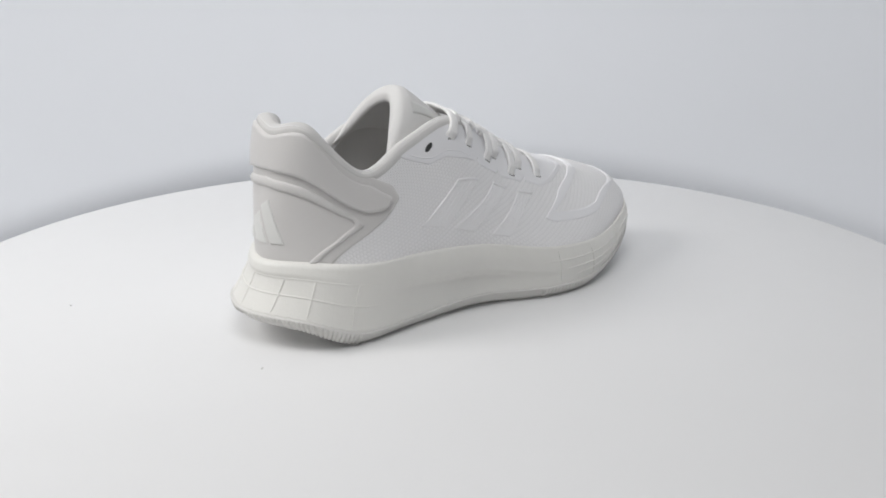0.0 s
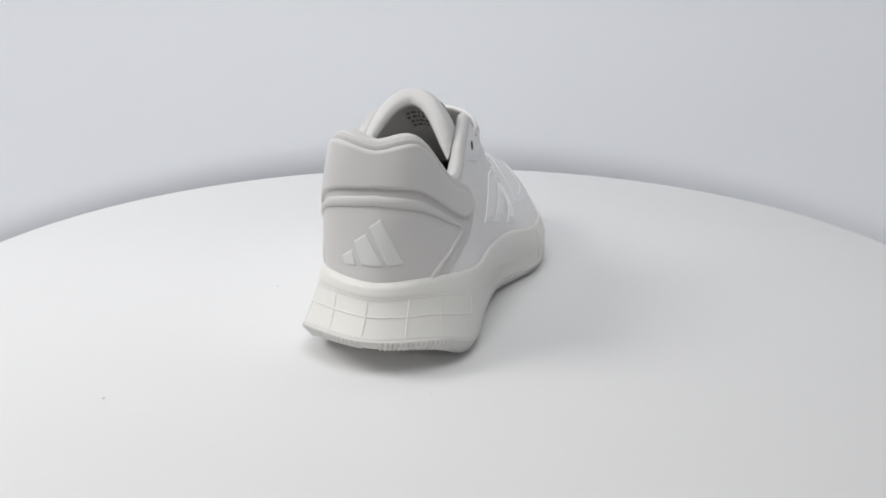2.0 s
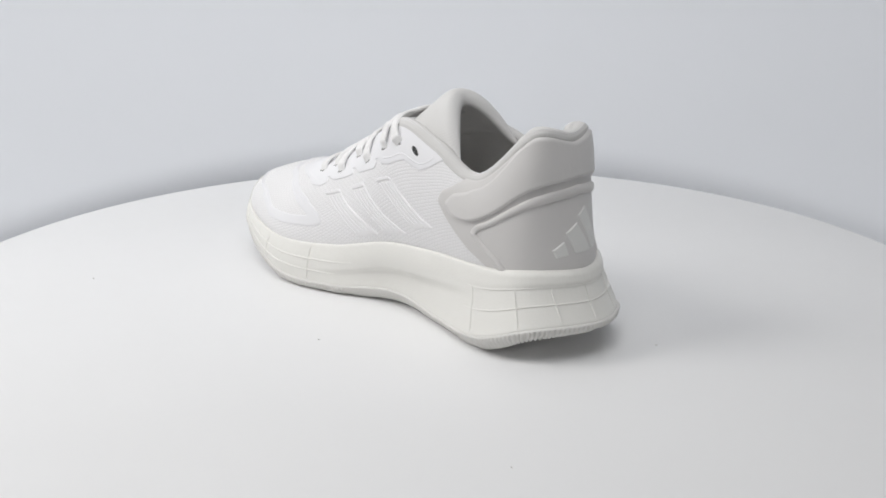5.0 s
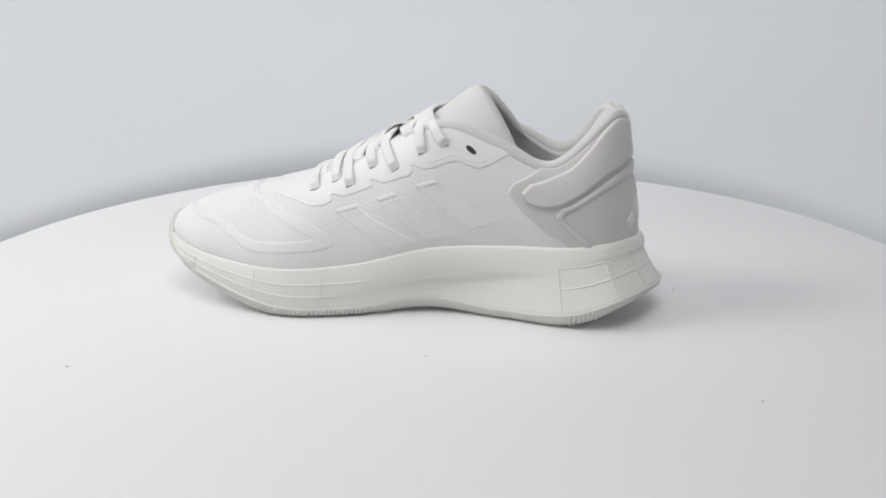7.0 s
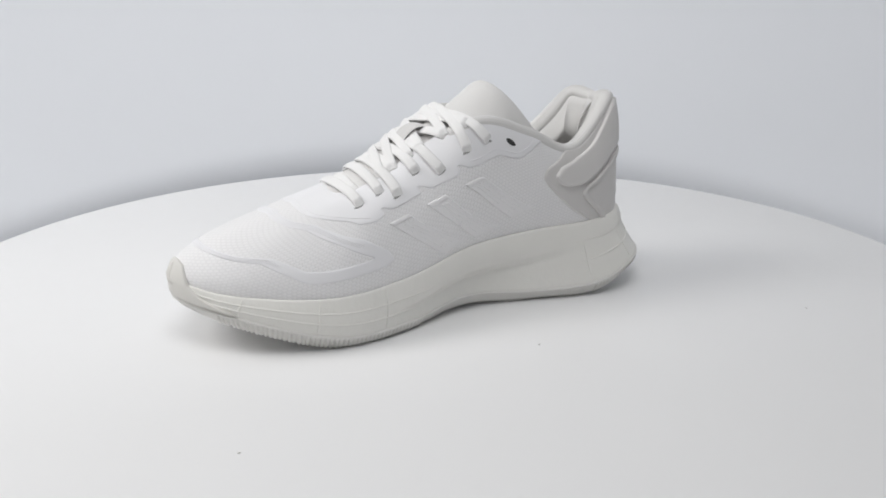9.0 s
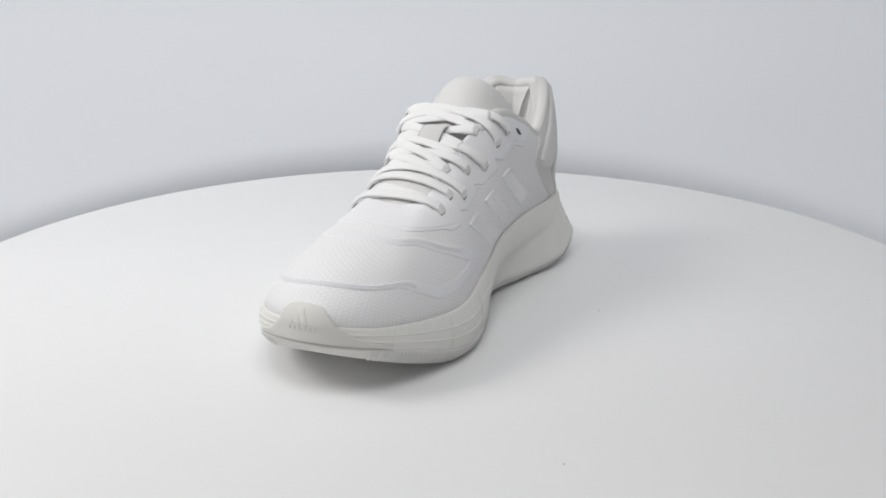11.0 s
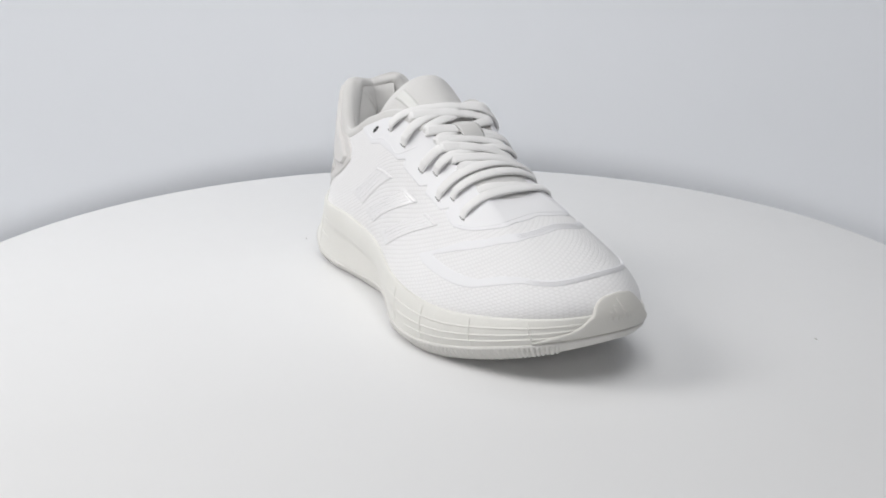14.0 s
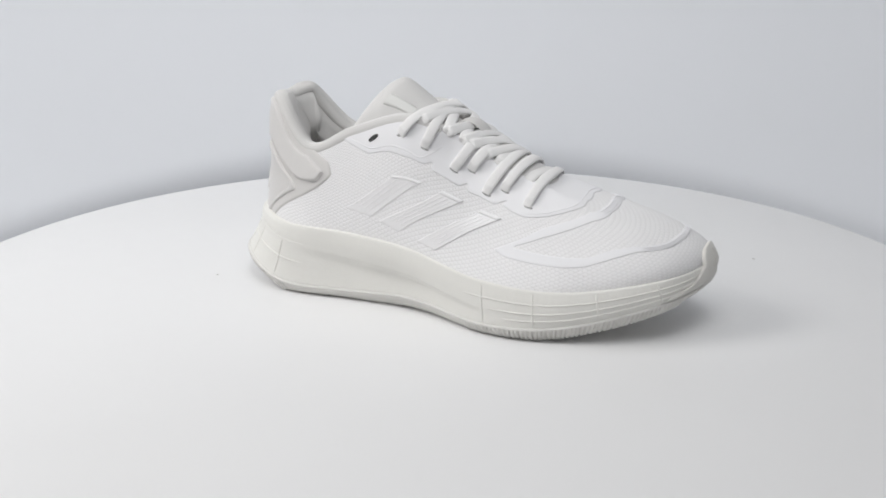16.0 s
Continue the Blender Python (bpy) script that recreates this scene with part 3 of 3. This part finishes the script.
def build_eyestays(shoe):
    facing = applique("eyestay", EYESTAY, 0.0005, 0.0005, M_SMOOTH, shoe, "smooth white eyelet facing with a stepped edge", step=0.0007)
    for line in WELTS:
        piping(curve_through(line, 120), 0.0004, 0.0004, M_SMOOTH, facing)
    # slots that the lace comes out of, their shade painted as flat grey patches
    for u, v in HOLES_IN + HOLES_OUT:
        t = np.linspace(0, 2 * math.pi, 16, endpoint=False)
        applique("lace_slot_shade", np.stack([u + 0.09 * np.cos(t), v - 0.010 + 0.014 * np.sin(t)], 1), 0.0007, 0.0003, M_SLOT, facing, "grey patch painting the shade in a lace slot", fine=0.0008, sink=0.0005)
    # empty eyelets are not cut; their inner shade is painted as black patches
    for u, v in ((3.45, 0.80), (12.62, 0.82)):
        a = np.linspace(0, 2 * math.pi, 18, endpoint=False)
        lp = tuple((u + 0.105 * math.cos(t), v + 0.027 * math.sin(t) + 0.014 * math.cos(t) * (1 if u < 8 else -1)) for t in a)
        applique("eyelet", lp, 0.00075, 0.0003, M_HOLE, shoe, "black patch painting the shade inside an empty eyelet", fine=0.0008, sink=0.0006)


EYESTAY_IN = ((2.71, 0.931), (3.08, 0.756), (3.29, 0.681), (3.44, 0.675), (3.66, 0.681), (4.00, 0.612), (4.19, 0.619), (4.30, 0.656), (4.40, 0.681), (4.33, 0.631), (4.36, 0.600), (4.81, 0.631), (4.95, 0.675),
              (5.08, 0.70), (4.96, 0.638), (5.17, 0.625), (5.41, 0.619), (5.65, 0.669), (5.54, 0.612), (5.62, 0.575), (5.89, 0.594), (6.12, 0.645), (6.75, 0.735), (7.29, 0.80), (8.09, 0.831))
EYESTAY_OUT = ((8.82, 0.792), (9.50, 0.685), (9.94, 0.608), (10.32, 0.562), (10.49, 0.575), (10.60, 0.60), (10.49, 0.644), (10.72, 0.581), (10.94, 0.594), (11.12, 0.594), (11.09, 0.65), (11.25, 0.60),
               (11.46, 0.606), (11.65, 0.612), (11.62, 0.669), (11.78, 0.625), (12.12, 0.644), (12.35, 0.681), (12.70, 0.694), (13.06, 0.819), (13.30, 0.94))
EYESTAY = EYESTAY_IN + EYESTAY_OUT + ((12.6, 0.985), (11, 0.99), (9.5, 0.99), (8, 0.99), (6.5, 0.99), (5, 0.99), (3.4, 0.985))
WELTS = (((4.20, 0.663), (3.98, 0.669), (3.73, 0.719), (3.49, 0.719), (3.31, 0.731), (3.12, 0.794), (2.98, 0.875)), ((13.05, 0.869), (12.66, 0.738), (12.31, 0.725), (12.03, 0.688), (11.79, 0.669), (11.40, 0.831)),
         ((5.70, 0.615), (6.12, 0.670), (6.75, 0.758), (7.29, 0.822), (8.09, 0.852), (8.82, 0.815), (9.50, 0.708), (9.94, 0.633), (10.30, 0.588)))


TONGUE_LINE = ((0.082, 0.0665), (0.055, 0.0838), (0.022, 0.0988), (0.000, 0.1110), (-0.021, 0.1235), (-0.031, 0.1262))


def tongue_at(s, w, lift=0.0):
    """A point of the tongue: s from the throat up to the rim, w across from -1 to 1."""
    s, w = np.broadcast_arrays(np.asarray(s, float), np.asarray(w, float))
    line = curve_through(TONGUE_LINE, 200)
    x = np.interp(s, np.linspace(0, 1, 200), line[:, 0])
    z = np.interp(s, np.linspace(0, 1, 200), line[:, 1])
    half = 0.017 + 0.0072 * np.minimum(1, s * 1.25)
    drop = 0.004 + 0.026 * s ** 2
    p = np.stack([x - 0.021 * s ** 3 * np.abs(w) ** 1.7, 0.008 + half * w, z - drop * np.abs(w) ** 2.2], -1)
    n = np.stack([0.45 * np.ones_like(w), w * (0.3 + 0.9 * s), 0.85 * np.ones_like(w)], -1)
    n /= np.linalg.norm(n, axis=-1, keepdims=True)
    return p + n * np.asarray(lift)[..., None]


def build_tongue(shoe):
    s = np.linspace(0, 1, 60)
    w = np.linspace(-1, 1, 49)
    S, W = np.meshgrid(s, w, indexing="ij")
    pad = 0.0022 + 0.0030 * np.clip((S - 0.6) / 0.25, 0, 1)
    edge = np.sqrt(np.clip(1 - np.abs(W) ** 6, 0.02, 1)) * np.sqrt(np.clip(1 - np.clip((S - 0.93) / 0.07, 0, 1) ** 2, 0.02, 1))
    front = tongue_at(S, W, pad * edge)
    back = tongue_at(S, W, -pad * edge)
    grid = np.concatenate([front, back[::-1]], 0)
    t = sheet("tongue", grid, M_TONGUE, shoe, "padded off-white textile tongue", loop_u=True)
    # woven loop that holds the lace
    a = np.linspace(0.355, 0.485, 14)
    lift = 0.0026 + 0.0048 * np.sin(np.linspace(0, math.pi, 14)) ** 0.6
    cord("lace_loop", tongue_at(a, 0.0 * a, lift), np.tile((0.5, 0, 0.85), (14, 1)), 0.0072, 0.0008, M_PIPE, t, "flat woven grey lace loop", 10)
    # size label on the tongue's inner face, with rows of unreadable print
    la, lw = np.meshgrid(np.linspace(0.54, 0.78, 8), np.linspace(-0.42, 0.42, 12), indexing="ij")
    sheet("label", tongue_at(la, lw, -0.0052 + 0 * la), M_LABEL, t, "printed grey size label", flip=True)
    rng = random.Random(9)
    for row in range(4):
        x = -0.36
        while x < 0.3:
            wide = rng.uniform(0.05, 0.17)
            ba, bw = np.meshgrid(np.linspace(0.57 + row * 0.05, 0.60 + row * 0.05, 3), np.linspace(x, min(x + wide, 0.37), 5), indexing="ij")
            sheet("print_bar", tongue_at(ba, bw, -0.0054 + 0 * ba), M_INK, t, "dark unreadable print", flip=True)
            x += wide + rng.uniform(0.03, 0.07)
    # one film tab on the tongue's outer shoulder
    ea, ew = np.meshgrid(np.linspace(0.68, 0.84, 8), np.linspace(-0.72, -0.54, 6), indexing="ij")
    rim = np.sqrt(np.clip(1 - np.abs(ew) ** 6, 0.02, 1)) * (0.0022 + 0.0030 * np.clip((ea - 0.6) / 0.25, 0, 1))
    top, low = tongue_at(ea, ew, rim + 0.0005), tongue_at(ea, ew, rim - 0.0008)
    sheet("tab", np.stack([low[:, 0], *(top[:, k] for k in range(6)), low[:, 5]], 1), M_EMBLEM, t, "small off-white film tab")


HOLES_IN = ((6.10, 0.755), (5.82, 0.80), (5.41, 0.71), (5.15, 0.81), (4.66, 0.71), (4.25, 0.75), (3.88, 0.79))
HOLES_OUT = ((10.16, 0.66), (10.45, 0.72), (10.81, 0.64), (10.97, 0.76), (11.29, 0.70), (11.74, 0.75), (12.14, 0.81))


def build_laces(shoe):
    # what the laces lie on: the facing and the tongue
    cu, cv = np.meshgrid(np.linspace(3, 13, 260), np.linspace(0.55, 1, 50), indexing="ij")
    ts, tw = np.meshgrid(np.linspace(0, 0.9, 60), np.linspace(-1, 1, 50), indexing="ij")
    bed = np.concatenate([skin(cu, cv, 0.0008).reshape(-1, 3), tongue_at(ts, tw, 0.0025).reshape(-1, 3)])

    def strand(a, b, lift, over, name="strand", parent=None, label="", sink=0.002):
        """One pass of the lace from an outer to an inner eyelet, drawn taut over what lies between."""
        pa, pb = upper(*a), upper(*b)
        na, nb = (skin(q[0], q[1], 0.001) - upper(*q) for q in (a, b))
        na, nb = na / np.linalg.norm(na), nb / np.linalg.norm(nb)
        f = np.linspace(0, 1, 41)
        base = pa * (1 - f)[:, None] + pb * f[:, None]
        nor = na * ((1 - f) ** 2)[:, None] + np.array((0.45, 0, 0.9)) * (2 * f * (1 - f))[:, None] + nb * (f ** 2)[:, None]
        nor /= np.linalg.norm(nor, axis=1, keepdims=True)
        h = np.zeros(41)
        for k in range(41):
            d = bed - base[k]
            along = d @ nor[k]
            side = np.linalg.norm(d - along[:, None] * nor[k], axis=1)
            near = along[side < 0.0028]
            h[k] = max(0.0, near.max()) if len(near) else 0.0
        h[0] = h[-1] = 0.0
        # taut: the upper hull of the heights
        hull = h.copy()
        for i in range(41):
            for j in range(i + 2, 41):
                t = np.arange(i, j + 1)
                hull[i:j + 1] = np.maximum(hull[i:j + 1], h[i] + (h[j] - h[i]) * (t - i) / (j - i))
        for _ in range(5):
            hull = np.convolve(np.r_[hull[:1], hull[:1], hull, hull[-1:], hull[-1:]], (0.1, 0.2, 0.4, 0.2, 0.1), "valid")
        # the soft lace settles part of the way onto what it spans
        bedded = np.convolve(np.r_[[h[0]] * 4, h, [h[-1]] * 4], np.ones(9) / 9, "valid")
        hull = 0.6 * hull + 0.4 * np.maximum(bedded, 0.5 * hull)
        hull = hull * np.clip(np.minimum(f, 1 - f) / 0.07, 0, 1) ** 0.7
        rise = lift * np.clip(np.minimum(f, 1 - f) / 0.06, -0.2, 1) + over * np.sin(math.pi * f) ** 2
        path = base + nor * (hull + rise)[:, None]
        path = np.vstack([pa - na * sink, path, pb - nb * sink])
        normals = np.vstack([na, nor, nb])
        return cord(name, curve_through(path, 110), curve_through(normals, 110), 0.0030 * (1 + 0.05 * np.sin(np.linspace(0, 9, 110) + 40 * a[0])), 0.0011, M_LACE, parent, label, 16, flat=0.75)

    laces = strand(HOLES_OUT[0], HOLES_IN[0], 0.0012, 0.0, "laces", shoe, "flat off-white laces threaded through the eyelet facing")
    for a, b in ((1, 1), (2, 2), (3, 3), (4, 4), (5, 6), (6, 5)):
        strand(HOLES_OUT[a], HOLES_IN[b], 0.0012, 0.0004 if a == 6 else 0.0, parent=laces)
    # passes that cross from one row to the next, coming out from under the facing
    for a, b in ((0, 1), (1, 0), (1, 2), (2, 1), (2, 3), (3, 2), (3, 4), (4, 3), (4, 5), (5, 4)):
        strand((HOLES_OUT[a][0], 0.965), (HOLES_IN[b][0], 0.965), 0.0009, 0.0008 * (a - b), parent=laces, sink=0.005)
    for a, b in ((9.06, 6.72), (9.42, 6.80)):
        strand((a, 0.965), (b, 0.965), -0.0004, 0.0, parent=laces, sink=0.005)


def build_shoe():
    shoe = tagged(new("running_shoe"), "white running shoe with grey heel and thick off-white sole", "shoe")
    build_midsole(shoe)
    build_outsole(shoe)
    build_upper(shoe)
    build_collar(shoe)
    build_heel(shoe)
    build_stripes(shoe)
    build_toe(shoe)
    build_eyestays(shoe)
    build_tongue(shoe)
    build_laces(shoe)
    return shoe


build_room()
turntable = build_turntable()
running_shoe = build_shoe()


def motions():
    """The turntable and the shoe on it turn together at an even pace."""
    rows = [(k * 0.5, pose(0, 0, 0, 0, 0, 41.5 + 18.451 * k * 0.5)) for k in range(33)]
    walk(turntable, rows)
    walk(running_shoe, rows)


motions()
